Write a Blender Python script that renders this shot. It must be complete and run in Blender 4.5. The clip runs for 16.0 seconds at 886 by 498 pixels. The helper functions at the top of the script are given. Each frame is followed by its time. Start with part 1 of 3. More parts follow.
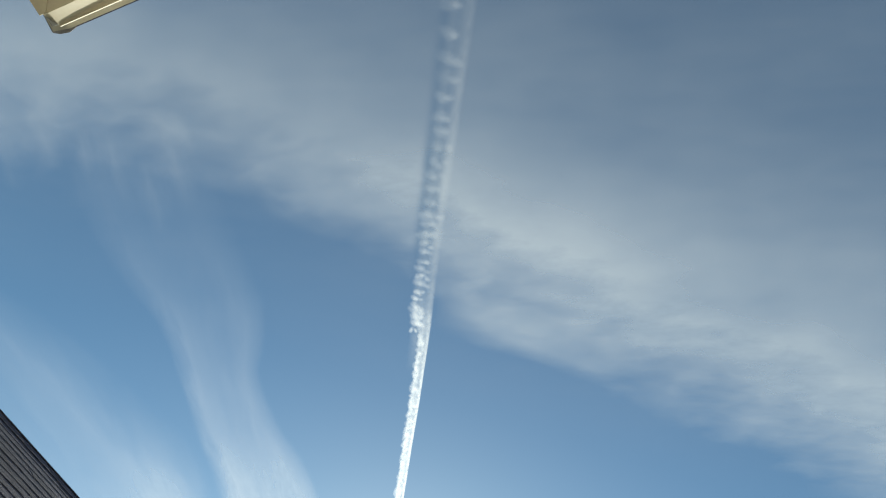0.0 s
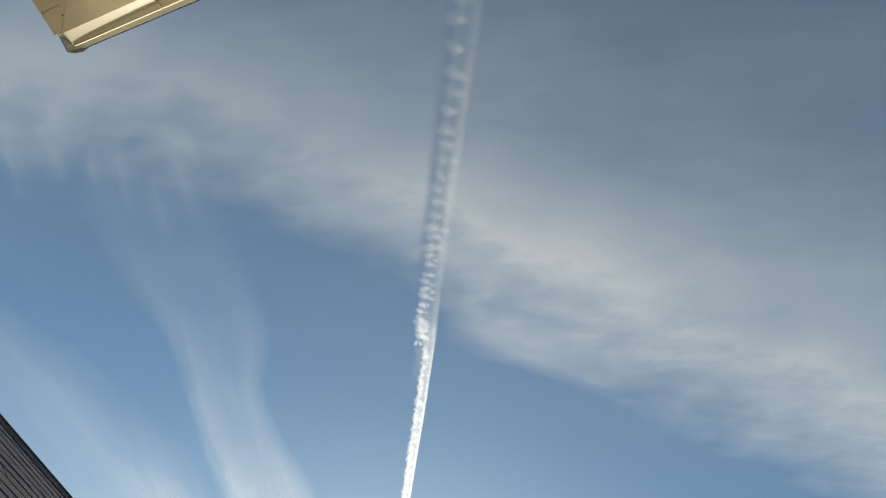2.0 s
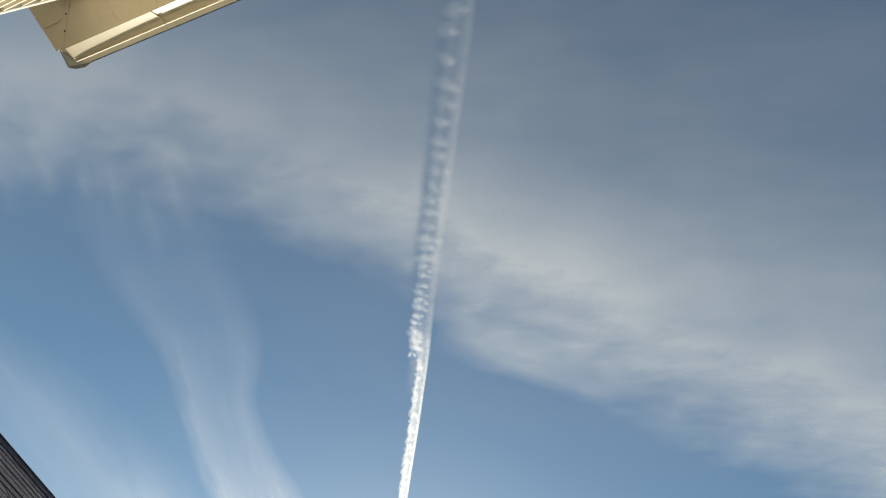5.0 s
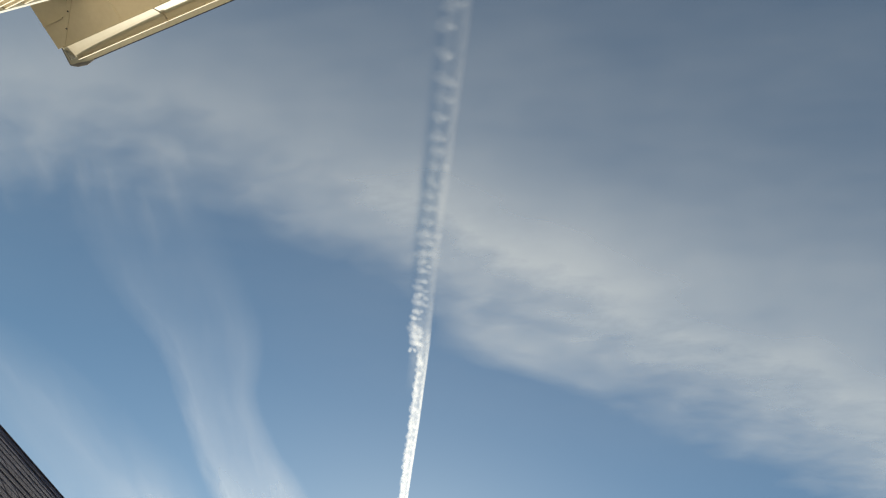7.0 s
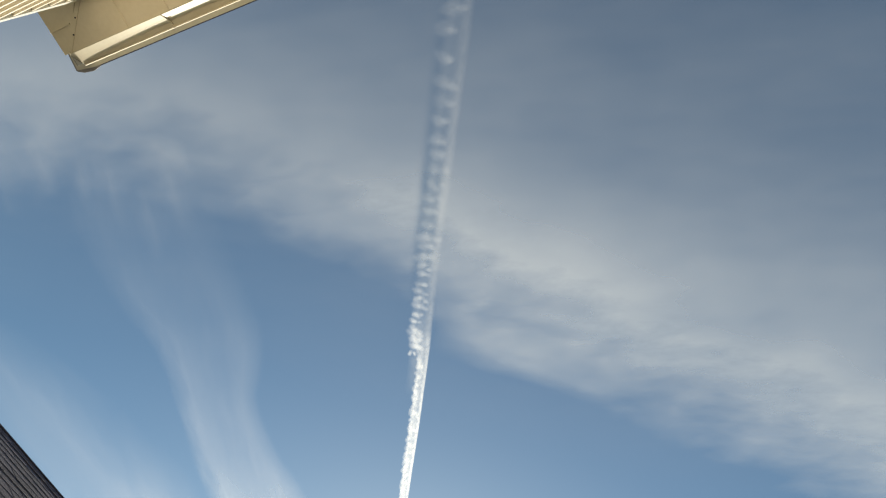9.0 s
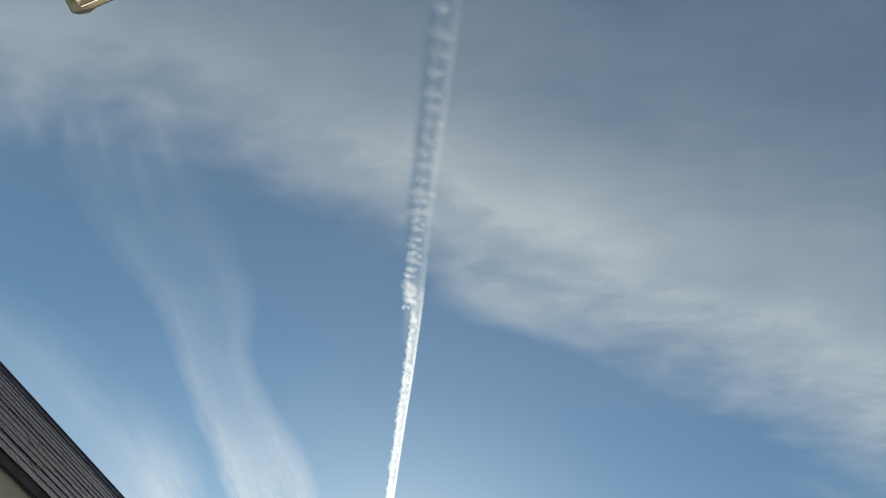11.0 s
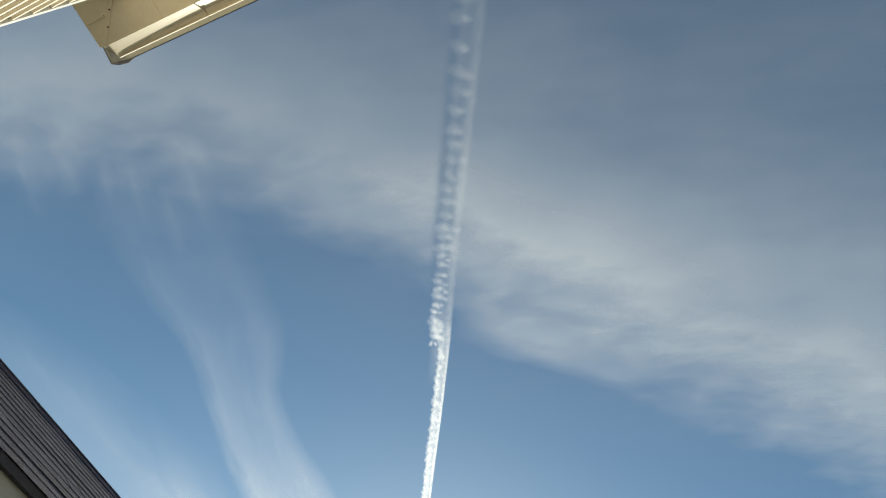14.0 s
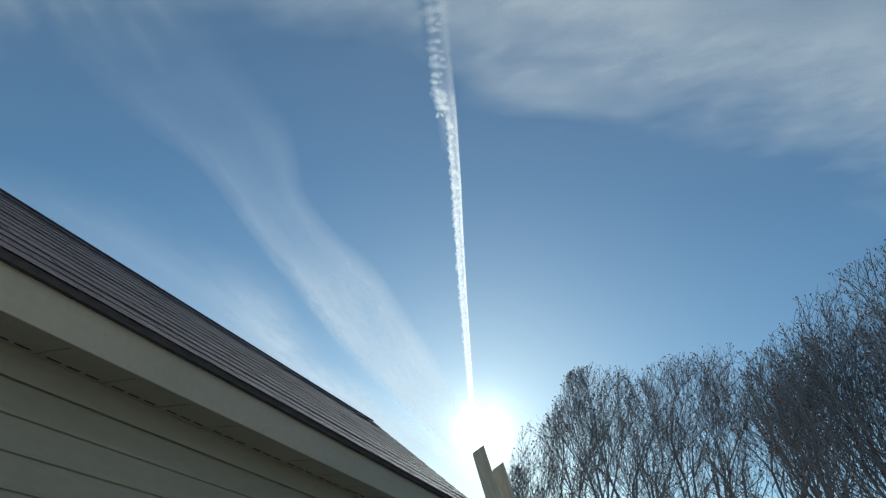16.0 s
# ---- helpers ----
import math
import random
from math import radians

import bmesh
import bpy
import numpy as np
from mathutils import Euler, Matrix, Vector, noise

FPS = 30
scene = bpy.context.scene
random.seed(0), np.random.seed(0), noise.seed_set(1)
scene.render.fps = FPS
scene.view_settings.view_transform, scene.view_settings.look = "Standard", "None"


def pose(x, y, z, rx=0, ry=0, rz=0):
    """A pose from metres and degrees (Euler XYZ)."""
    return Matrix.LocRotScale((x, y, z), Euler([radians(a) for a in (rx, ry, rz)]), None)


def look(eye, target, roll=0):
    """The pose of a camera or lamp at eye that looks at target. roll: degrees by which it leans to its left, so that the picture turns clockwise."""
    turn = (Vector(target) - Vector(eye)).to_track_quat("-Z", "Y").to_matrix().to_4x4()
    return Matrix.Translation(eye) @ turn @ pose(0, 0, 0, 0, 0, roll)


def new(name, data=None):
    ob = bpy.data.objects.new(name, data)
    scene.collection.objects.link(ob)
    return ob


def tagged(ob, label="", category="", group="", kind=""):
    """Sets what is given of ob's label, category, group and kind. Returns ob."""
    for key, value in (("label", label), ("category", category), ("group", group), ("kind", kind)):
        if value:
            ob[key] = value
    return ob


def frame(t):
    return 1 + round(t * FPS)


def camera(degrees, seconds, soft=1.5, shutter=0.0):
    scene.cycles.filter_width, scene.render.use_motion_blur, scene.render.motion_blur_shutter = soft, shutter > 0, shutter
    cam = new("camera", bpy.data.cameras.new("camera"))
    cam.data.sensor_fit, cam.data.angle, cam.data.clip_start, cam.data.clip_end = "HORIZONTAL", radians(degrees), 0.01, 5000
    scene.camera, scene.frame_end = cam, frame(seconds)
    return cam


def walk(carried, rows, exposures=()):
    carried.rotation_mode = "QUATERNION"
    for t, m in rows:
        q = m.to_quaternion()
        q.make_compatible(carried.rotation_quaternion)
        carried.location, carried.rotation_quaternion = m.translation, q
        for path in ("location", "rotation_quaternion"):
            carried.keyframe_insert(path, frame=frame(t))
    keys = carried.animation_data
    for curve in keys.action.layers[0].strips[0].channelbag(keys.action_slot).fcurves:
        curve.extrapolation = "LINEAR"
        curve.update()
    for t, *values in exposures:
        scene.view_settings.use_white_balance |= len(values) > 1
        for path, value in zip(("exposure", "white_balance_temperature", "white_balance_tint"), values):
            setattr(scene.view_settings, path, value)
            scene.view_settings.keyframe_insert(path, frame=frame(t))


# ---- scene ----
cam = camera(72.4, 16.0, soft=1.2)
walk(cam, [
    (0.0, pose(0.309, -0.054, 1.600, 145.55, -10.90, -13.68)),
    (0.5, pose(0.311, -0.078, 1.600, 147.21, -11.38, -13.86)),
    (1.0, pose(0.298, -0.074, 1.600, 146.75, -11.29, -13.42)),
    (1.5, pose(0.285, -0.069, 1.600, 146.46, -11.38, -13.32)),
    (2.0, pose(0.282, -0.078, 1.600, 146.73, -11.36, -13.49)),
    (2.5, pose(0.267, -0.080, 1.600, 147.09, -11.12, -13.39)),
    (3.0, pose(0.253, -0.076, 1.600, 147.28, -11.15, -13.11)),
    (3.5, pose(0.251, -0.081, 1.600, 147.41, -11.23, -13.35)),
    (4.0, pose(0.239, -0.076, 1.600, 147.92, -10.93, -13.49)),
    (6.5, pose(0.172, -0.066, 1.600, 147.35, -10.39, -13.14)),
    (7.0, pose(0.168, -0.063, 1.600, 147.24, -10.30, -13.13)),
    (7.5, pose(0.154, -0.064, 1.600, 147.09, -10.18, -13.15)),
    (8.0, pose(0.139, -0.060, 1.600, 147.23, -10.04, -13.09)),
    (8.5, pose(0.134, -0.072, 1.600, 147.35, -9.99, -13.26)),
    (9.0, pose(0.126, -0.071, 1.600, 147.55, -10.33, -13.19)),
    (9.2, pose(0.120, -0.068, 1.600, 145.72, -9.75, -14.02)),
    (11.3, pose(0.032, -0.004, 1.600, 143.39, -10.06, -13.77)),
    (11.5, pose(0.034, -0.001, 1.600, 143.99, -10.48, -13.40)),
    (12.0, pose(0.026, -0.004, 1.600, 144.91, -11.25, -12.78)),
    (12.5, pose(0.024, 0.002, 1.600, 145.98, -11.51, -12.13)),
    (13.0, pose(0.013, 0.006, 1.600, 146.40, -11.44, -11.92)),
    (13.5, pose(0.008, 0.007, 1.600, 146.37, -11.25, -11.78)),
    (14.0, pose(0.008, 0.012, 1.600, 146.27, -11.20, -11.22)),
    (14.5, pose(0.000, 0.000, 1.600, 146.48, -11.08, -11.72)),
    (14.8, pose(-0.010, 0.005, 1.600, 145.35, -10.85, -11.46)),
    (15.0, pose(-0.022, 0.010, 1.600, 143.45, -10.64, -11.54)),
    (15.1, pose(-0.022, 0.010, 1.600, 140.80, -9.60, -10.10)),
    (15.2, pose(-0.022, 0.010, 1.600, 137.04, -8.72, -8.79)),
    (15.3, pose(-0.022, 0.010, 1.600, 132.43, -7.69, -7.45)),
    (15.4, pose(-0.022, 0.010, 1.600, 128.17, -6.65, -6.33)),
    (15.5, pose(-0.022, 0.010, 1.600, 124.83, -5.57, -5.35)),
    (15.7, pose(-0.022, 0.010, 1.600, 124.93, -5.08, -4.17)),
    (16.0, pose(-0.022, 0.010, 1.600, 123.66, -4.17, -2.77)),
], exposures=((0.0, 0.80, 5950, -1), (0.5, 0.80, 6550, 5), (9.0, 0.80, 6550, 5), (11.5, 0.74, 6250, 2), (15.0, 0.74, 6250, 2),
               (15.5, 0.78, 6250, 2), (16.0, 0.54, 5600, -1)))

# ---- world and sun ----
SUN_EL, SUN_AZ = radians(17.0), radians(5.3)     # azimuth clockwise from +y
SUN_DIR = Vector((math.sin(SUN_AZ) * math.cos(SUN_EL), math.cos(SUN_AZ) * math.cos(SUN_EL), math.sin(SUN_EL)))
world = bpy.data.worlds.new("sky")
scene.world = world
world.use_nodes = True
wt = world.node_tree
wt.nodes.clear()


def link(tree, a, b):
    tree.links.new(a, b)


sky = wt.nodes.new("ShaderNodeTexSky")
sky.sky_type = "NISHITA"
sky.sun_disc = False
sky.sun_elevation, sky.sun_rotation = SUN_EL, SUN_AZ
sky.altitude, sky.air_density, sky.dust_density, sky.ozone_density = 200, 1.0, 0.27, 1.0
bg = wt.nodes.new("ShaderNodeBackground")
bg.inputs["Strength"].default_value = 0.062
clear_air = wt.nodes.new("ShaderNodeVectorMath")
clear_air.operation = "MULTIPLY"
clear_air.inputs[1].default_value = (0.87, 1.01, 1.05)
link(wt, sky.outputs["Color"], clear_air.inputs[0])
link(wt, clear_air.outputs["Vector"], bg.inputs["Color"])
# the bright ring of thin ice haze round the sun
coord = wt.nodes.new("ShaderNodeTexCoord")
norm = wt.nodes.new("ShaderNodeVectorMath")
norm.operation = "NORMALIZE"
link(wt, coord.outputs["Generated"], norm.inputs[0])
dot = wt.nodes.new("ShaderNodeVectorMath")
dot.operation = "DOT_PRODUCT"
dot.inputs[1].default_value = SUN_DIR
link(wt, norm.outputs["Vector"], dot.inputs[0])
clampz = wt.nodes.new("ShaderNodeMath")
clampz.operation = "MAXIMUM"
clampz.inputs[1].default_value = 0.0
link(wt, dot.outputs["Value"], clampz.inputs[0])
total = None
for power, gain in ((1800, 1.3), (450, 0.24), (70, 0.030), (8, 0.024)):
    pw = wt.nodes.new("ShaderNodeMath")
    pw.operation = "POWER"
    pw.inputs[1].default_value = power
    link(wt, clampz.outputs[0], pw.inputs[0])
    mul = wt.nodes.new("ShaderNodeMath")
    mul.operation = "MULTIPLY_ADD"
    mul.inputs[1].default_value = gain
    link(wt, pw.outputs[0], mul.inputs[0])
    if total:
        link(wt, total.outputs[0], mul.inputs[2])
    else:
        mul.inputs[2].default_value = 0.0
    total = mul
halo = wt.nodes.new("ShaderNodeBackground")
halo.inputs["Color"].default_value = (1.0, 0.90, 0.77, 1)
link(wt, total.outputs[0], halo.inputs["Strength"])
addsh = wt.nodes.new("ShaderNodeAddShader")
link(wt, bg.outputs[0], addsh.inputs[0])
link(wt, halo.outputs[0], addsh.inputs[1])
wout = wt.nodes.new("ShaderNodeOutputWorld")
link(wt, addsh.outputs[0], wout.inputs["Surface"])

lamp = bpy.data.lights.new("sun", "SUN")
lamp.energy, lamp.angle, lamp.color = 5.0, radians(0.55), (1.0, 0.91, 0.78)
sun = new("sun", lamp)
sun.matrix_world = look(SUN_DIR * 50, (0, 0, 0))


# ---- materials ----
class Nodes:
    """A material's node tree with short calls."""

    def __init__(self, name):
        self.mat = bpy.data.materials.new(name)
        self.mat.use_nodes = True
        self.t = self.mat.node_tree
        self.t.nodes.clear()
        self.out = self.t.nodes.new("ShaderNodeOutputMaterial")

    def add(self, kind, inputs=(), **props):
        n = self.t.nodes.new("ShaderNode" + kind)
        for k, v in props.items():
            setattr(n, k, v)
        for k, v in dict(inputs).items():
            if isinstance(v, bpy.types.NodeSocket):
                self.t.links.new(v, n.inputs[k])
            else:
                n.inputs[k].default_value = v
        return n

    def math(self, op, a, b=0.0, c=0.0):
        return self.add("Math", {0: a, 1: b, 2: c}, operation=op).outputs[0]

    def ramp(self, fac, stops):
        n = self.add("ValToRGB", {"Fac": fac})
        while len(n.color_ramp.elements) < len(stops):
            n.color_ramp.elements.new(0.5)
        for e, (p, c) in zip(n.color_ramp.elements, stops):
            e.position = p
            e.color = (*c, 1) if isinstance(c, tuple) else (c, c, c, 1)
        return n.outputs["Color"]

    def noise(self, vec, scale, detail=4.0, rough=0.5, distort=0.0):
        return self.add("TexNoise", {"Vector": vec, "Scale": scale, "Detail": detail, "Roughness": rough, "Distortion": distort}).outputs["Fac"]

    def place(self, vec, scale=(1, 1, 1), rot=(0, 0, 0)):
        return self.add("Mapping", {"Vector": vec, "Scale": scale, "Rotation": rot}).outputs["Vector"]

    def done(self, shader):
        self.t.links.new(shader, self.out.inputs["Surface"])
        return self.mat


def surface(name, dark, light, scale=6.0, stretch=(1, 1, 1), rough=0.6, bump=0.15, fine=60.0, vary=0.0, spec=0.4):
    """A dull surface: two scales of tone, roughness and fine relief."""
    n = Nodes(name)
    obj = n.add("TexCoord").outputs["Object"]
    v = n.place(obj, stretch)
    big = n.noise(v, scale, 5, 0.6)
    small = n.noise(v, fine, 3, 0.6)
    mixed = n.math("MULTIPLY_ADD", small, 0.4, n.math("MULTIPLY", big, 0.6))
    if vary:
        rnd = n.add("ObjectInfo").outputs["Random"]
        mixed = n.math("ADD", mixed, n.math("MULTIPLY", n.math("SUBTRACT", rnd, 0.5), vary))
    col = n.ramp(mixed, ((0.3, dark), (0.7, light)))
    bm_ = n.add("Bump", {"Strength": bump, "Distance": 0.01, "Height": small})
    b = n.add("BsdfPrincipled", {"Base Color": col, "Roughness": rough, "Normal": bm_.outputs[0], "Specular IOR Level": spec})
    return n.done(b.outputs[0])


def vapour(name, density, profile, scale, stretch, turn, lo, hi, warp=0.15, fine=0.35, colour=(0.97, 0.93, 0.86), along=((0.0, 0.0), (0.12, 1.0), (0.88, 1.0), (1.0, 0.0)), floor=0.0, fray=0.0):
    """Ice cloud, lit through from above: opacity from the profile across (v), the fade at the ends (u) and noise drawn out along its fibres (turn)."""
    n = Nodes(name)
    tc = n.add("TexCoord")
    uv = n.add("SeparateXYZ", {0: tc.outputs["UV"]})
    u, v = uv.outputs[0], uv.outputs[1]
    vec = n.place(n.place(tc.outputs["Object"], rot=(0, 0, turn)), stretch)
    big = n.noise(vec, scale, 5, 0.5, 0.3)
    small = n.noise(vec, scale * 5, 4, 0.55, 0.2)
    edge = n.noise(tc.outputs["Object"], scale * 0.8, 4, 0.6)
    vv = n.math("MULTIPLY_ADD", n.math("SUBTRACT", edge, 0.5), warp * 2, v)
    vv = n.math("MULTIPLY_ADD", n.math("SUBTRACT", small, 0.5), fray * 2, vv)
    across = n.ramp(vv, profile)
    ends = n.ramp(u, along)
    lace = n.math("MULTIPLY_ADD", small, fine, n.math("MULTIPLY", big, 1 - fine))
    body = n.ramp(lace, ((lo, floor), (hi, 1.0)))
    a = n.math("MULTIPLY", n.math("MULTIPLY", across, ends), n.math("MULTIPLY", body, density))
    soft = n.ramp(v, ((0.0, 0.0), (0.06, 1.0), (0.94, 1.0), (1.0, 0.0)))
    a = n.math("MULTIPLY", a, soft)
    clear = n.add("BsdfTransparent")
    ice = n.add("BsdfTranslucent", {"Color": (*colour, 1)})
    mix = n.add("MixShader", {0: a, 1: clear.outputs[0], 2: ice.outputs[0]})
    return n.done(mix.outputs[0])


MAT_SHINGLE = surface("asphalt shingle", (0.052, 0.048, 0.070), (0.098, 0.092, 0.130), 9, rough=0.92, bump=0.6, fine=160, vary=0.35, spec=0.2)
MAT_SIDING = surface("grey green vinyl siding", (0.225, 0.225, 0.214), (0.295, 0.293, 0.280), 3, (0.3, 1, 1), rough=0.5, bump=0.05, fine=40)
MAT_TRIM = surface("weathered grey trim", (0.272, 0.270, 0.262), (0.345, 0.342, 0.332), 2, rough=0.5, bump=0.06, fine=30)
MAT_CREAM = surface("cream vinyl", (0.66, 0.58, 0.44), (0.75, 0.67, 0.53), 2.5, rough=0.45, bump=0.05, fine=35)
MAT_CREAM_TRIM = surface("cream painted metal", (0.58, 0.51, 0.38), (0.66, 0.59, 0.46), 2.5, rough=0.4, bump=0.04, fine=30)
MAT_WHITE = surface("white corner trim", (0.52, 0.50, 0.44), (0.62, 0.60, 0.53), 3, rough=0.45, bump=0.04, fine=30)
MAT_FELT = surface("dark roof edge", (0.026, 0.026, 0.038), (0.062, 0.061, 0.080), 12, rough=0.9, bump=0.3, fine=80)
MAT_CURL = surface("weathered grey shingle", (0.20, 0.195, 0.21), (0.34, 0.33, 0.35), 9, rough=0.9, bump=0.4, fine=140)
# bluish tone is sun glare over the trees, put into the bark colour
MAT_BARK = surface("grey bark tinted by glare", (0.15, 0.145, 0.165), (0.31, 0.30, 0.335), 8, (1, 1, 0.2), rough=0.9, bump=0.5, fine=50)


def dry_leaf():
    """Thin brown leaves that let some light through."""
    n = Nodes("dry brown leaf")
    tone = n.noise(n.add("TexCoord").outputs["Object"], 5, 4, 0.6)
    col = n.ramp(tone, ((0.3, (0.06, 0.036, 0.020)), (0.7, (0.17, 0.10, 0.05))))
    top = n.add("BsdfPrincipled", {"Base Color": col, "Roughness": 0.8, "Specular IOR Level": 0.2})
    through_leaf = n.add("BsdfTranslucent", {"Color": (0.30, 0.16, 0.06, 1)})
    return n.done(n.add("MixShader", {0: 0.16, 1: top.outputs[0], 2: through_leaf.outputs[0]}).outputs[0])


MAT_LEAF = dry_leaf()
MAT_WOOD = surface("weathered timber", (0.30, 0.27, 0.23), (0.50, 0.46, 0.40), 6, (6, 6, 0.6), rough=0.8, bump=0.4, fine=40)
MAT_GRASS = surface("winter grass", (0.14, 0.125, 0.075), (0.31, 0.275, 0.18), 0.6, rough=0.95, bump=0.8, fine=25)


# ---- building helpers ----
def part(name, bm, material, parent=None, label="", smooth=False):
    me = bpy.data.meshes.new(name)
    bm.to_mesh(me)
    bm.free()
    if smooth:
        for poly in me.polygons:
            poly.use_smooth = True
    me.materials.append(material)
    ob = new(name, me)
    ob.parent = parent
    if label:
        tagged(ob, label)
    return ob


def thing(name, m, label, category, group="", kind=""):
    ob = new(name)
    ob.matrix_world = m
    return tagged(ob, label, category, group, kind)


def box(x0, x1, y0, y1, z0, z1, bevel=0.0, bm=None):
    bm = bm or bmesh.new()
    r = bmesh.ops.create_cube(bm, size=1.0, matrix=Matrix.Translation(((x0 + x1) / 2, (y0 + y1) / 2, (z0 + z1) / 2)) @ Matrix.Diagonal((x1 - x0, y1 - y0, z1 - z0, 1)))
    if bevel:
        es = {e for v in r["verts"] for e in v.link_edges}
        bmesh.ops.bevel(bm, geom=list(es), offset=bevel, segments=2, affect="EDGES", profile=0.6)
    return bm


def extrude_profile(points, x0, x1, bm=None):
    """A closed profile in (y, z), swept along x."""
    bm = bm or bmesh.new()
    a = [bm.verts.new((x0, y, z)) for y, z in points]
    b = [bm.verts.new((x1, y, z)) for y, z in points]
    k = len(points)
    for i in range(k):
        bm.faces.new((a[i], a[(i + 1) % k], b[(i + 1) % k], b[i]))
    bm.faces.new(a[::-1])
    bm.faces.new(b)
    bmesh.ops.recalc_face_normals(bm, faces=bm.faces)
    return bm


# ---- ground ----
bm = bmesh.new()
for ring in range(40):
    r = 1.2 * 1.225 ** ring
    for k in range(48):
        a = 2 * math.pi * k / 48
        bm.verts.new((r * math.cos(a), r * math.sin(a), 0.03 * noise.noise(Vector((r * math.cos(a), r * math.sin(a), 0)) * 0.4) - 0.03))
bm.verts.ensure_lookup_table()
for ring in range(39):
    for k in range(48):
        bm.faces.new([bm.verts[i] for i in (ring * 48 + k, ring * 48 + (k + 1) % 48, ring * 48 + 48 + (k + 1) % 48, ring * 48 + 48 + k)])
bm.faces.new([bm.verts[k] for k in range(48)])
bmesh.ops.recalc_face_normals(bm, faces=bm.faces)
tagged(part("ground", bm, MAT_GRASS), "short winter lawn of dull green grass", "ground", kind="structure")

# ---- clouds ----
CONTRAIL_Z, VEIL_Z = 1000.0, 610.0


def sheet(name, stations, height, material, across=16, sag=0.0, label="", parent=None):
    """A cloud sheet between two edges; each station is (x, y) of the first edge and (x, y) of the second, in heights of the sheet."""
    high = height if callable(height) else (lambda y: height)
    fine = []
    for i in range(len(stations) - 1):
        q = [stations[min(max(i + k, 0), len(stations) - 1)] for k in (-1, 0, 1, 2)]
        for k in range(8):
            t = k / 8
            fine.append([0.5 * (2 * b + (c - a) * t + (2 * a - 5 * b + 4 * c - d) * t * t + (3 * b - a - 3 * c + d) * t ** 3) for a, b, c, d in zip(*q)])
    fine.append(list(stations[-1]))
    bm = bmesh.new()
    uvl = bm.loops.layers.uv.new("UVMap")
    rows = []
    for i, (ax, ay, bx, by) in enumerate(fine):
        row = []
        for j in range(across + 1):
            v = j / across
            q = Vector((ax + (bx - ax) * v, ay + (by - ay) * v, 0))
            z = high(q.y)
            row.append((bm.verts.new((q.x * z, q.y * z, z + sag * 10 * noise.noise(q * 2.5))), i / (len(fine) - 1), v))
        rows.append(row)
    for i in range(len(rows) - 1):
        for j in range(across):
            c = (rows[i][j], rows[i][j + 1], rows[i + 1][j + 1], rows[i + 1][j])
            f = bm.faces.new([x[0] for x in c])
            for lp, x in zip(f.loops, c):
                lp[uvl].uv = x[1:]
    ob = part(name, bm, material, parent, smooth=True)
    return ob if parent else tagged(ob, label, "cloud", kind="structure")


# broad veil crossing the contrail, sharper on its sun side
M_VEIL = vapour("cirrus veil", 0.56, ((0.03, 0.0), (0.12, 0.30), (0.22, 0.74), (0.34, 1.0), (0.46, 0.64), (0.60, 0.28), (0.78, 0.09), (1.0, 0.0)), 0.0040, (0.70, 1.4, 1), 0.45, 0.26, 0.70, warp=0.13, fine=0.38, floor=0.38, fray=0.08,
                along=((0.0, 0.6), (0.26, 0.60), (0.40, 0.57), (0.56, 0.86), (0.72, 0.96), (1.0, 0.8)))
sheet("cirrus_cloud", [(-2.2, 1.10, -1.9, -0.1), (-1.5, 1.00, -1.3, 0.0), (-1.03, 0.91, -0.95, 0.05), (-0.75, 0.81, -0.72, 0.05), (-0.52, 0.78, -0.50, 0.05), (-0.30, 0.81, -0.32, 0.05),
                       (-0.10, 0.84, -0.14, 0.04), (0.06, 0.93, 0.04, 0.03), (0.26, 0.965, 0.26, 0.04), (0.56, 1.03, 0.60, 0.06), (0.82, 1.07, 0.95, 0.10), (1.10, 1.12, 1.3, 0.12), (1.9, 1.30, 2.1, 0.2)],
      VEIL_Z, M_VEIL, across=24, sag=0.4, label="broad grey-white veil of cirrus across the blue sky")
# soft patch under the veil, beside the contrail
M_PATCH = vapour("cirrus patch", 0.30, ((0.0, 0.0), (0.3, 0.8), (0.5, 1.0), (0.7, 0.7), (1.0, 0.0)), 0.006, (0.6, 1.5, 1), 0.3, 0.25, 0.72, warp=0.12, floor=0.3, fray=0.06, along=((0.0, 0.0), (0.3, 0.9), (0.6, 1.0), (1.0, 0.0)))
sheet("cirrus_cloud", [(0.0, 0.95, 0.0, 0.82), (0.14, 0.96, 0.14, 0.79), (0.27, 0.95, 0.27, 0.77), (0.45, 0.97, 0.45, 0.78)], VEIL_Z * 0.99, M_PATCH, across=8, label="soft pale patch of cirrus beside the contrail")
# thin film high over the house
M_FILM = vapour("cirrus film", 0.10, ((0.0, 0.0), (0.25, 0.45), (0.5, 1.0), (0.7, 0.9), (0.88, 0.5), (1.0, 0.0)), 0.0035, (0.5, 1.5, 1), 0.35, 0.2, 0.7, warp=0.1, floor=0.25)
sheet("cirrus_cloud", [(-2.6, 1.4, -2.2, -0.3), (-0.9, 1.25, -0.8, -0.3), (0.2, 1.2, 0.2, -0.3), (1.3, 1.25, 1.3, -0.2), (2.8, 1.4, 2.6, 0.0)], 1100.0, M_FILM, sag=0.4, label="thin hazy film of high cirrus overhead")
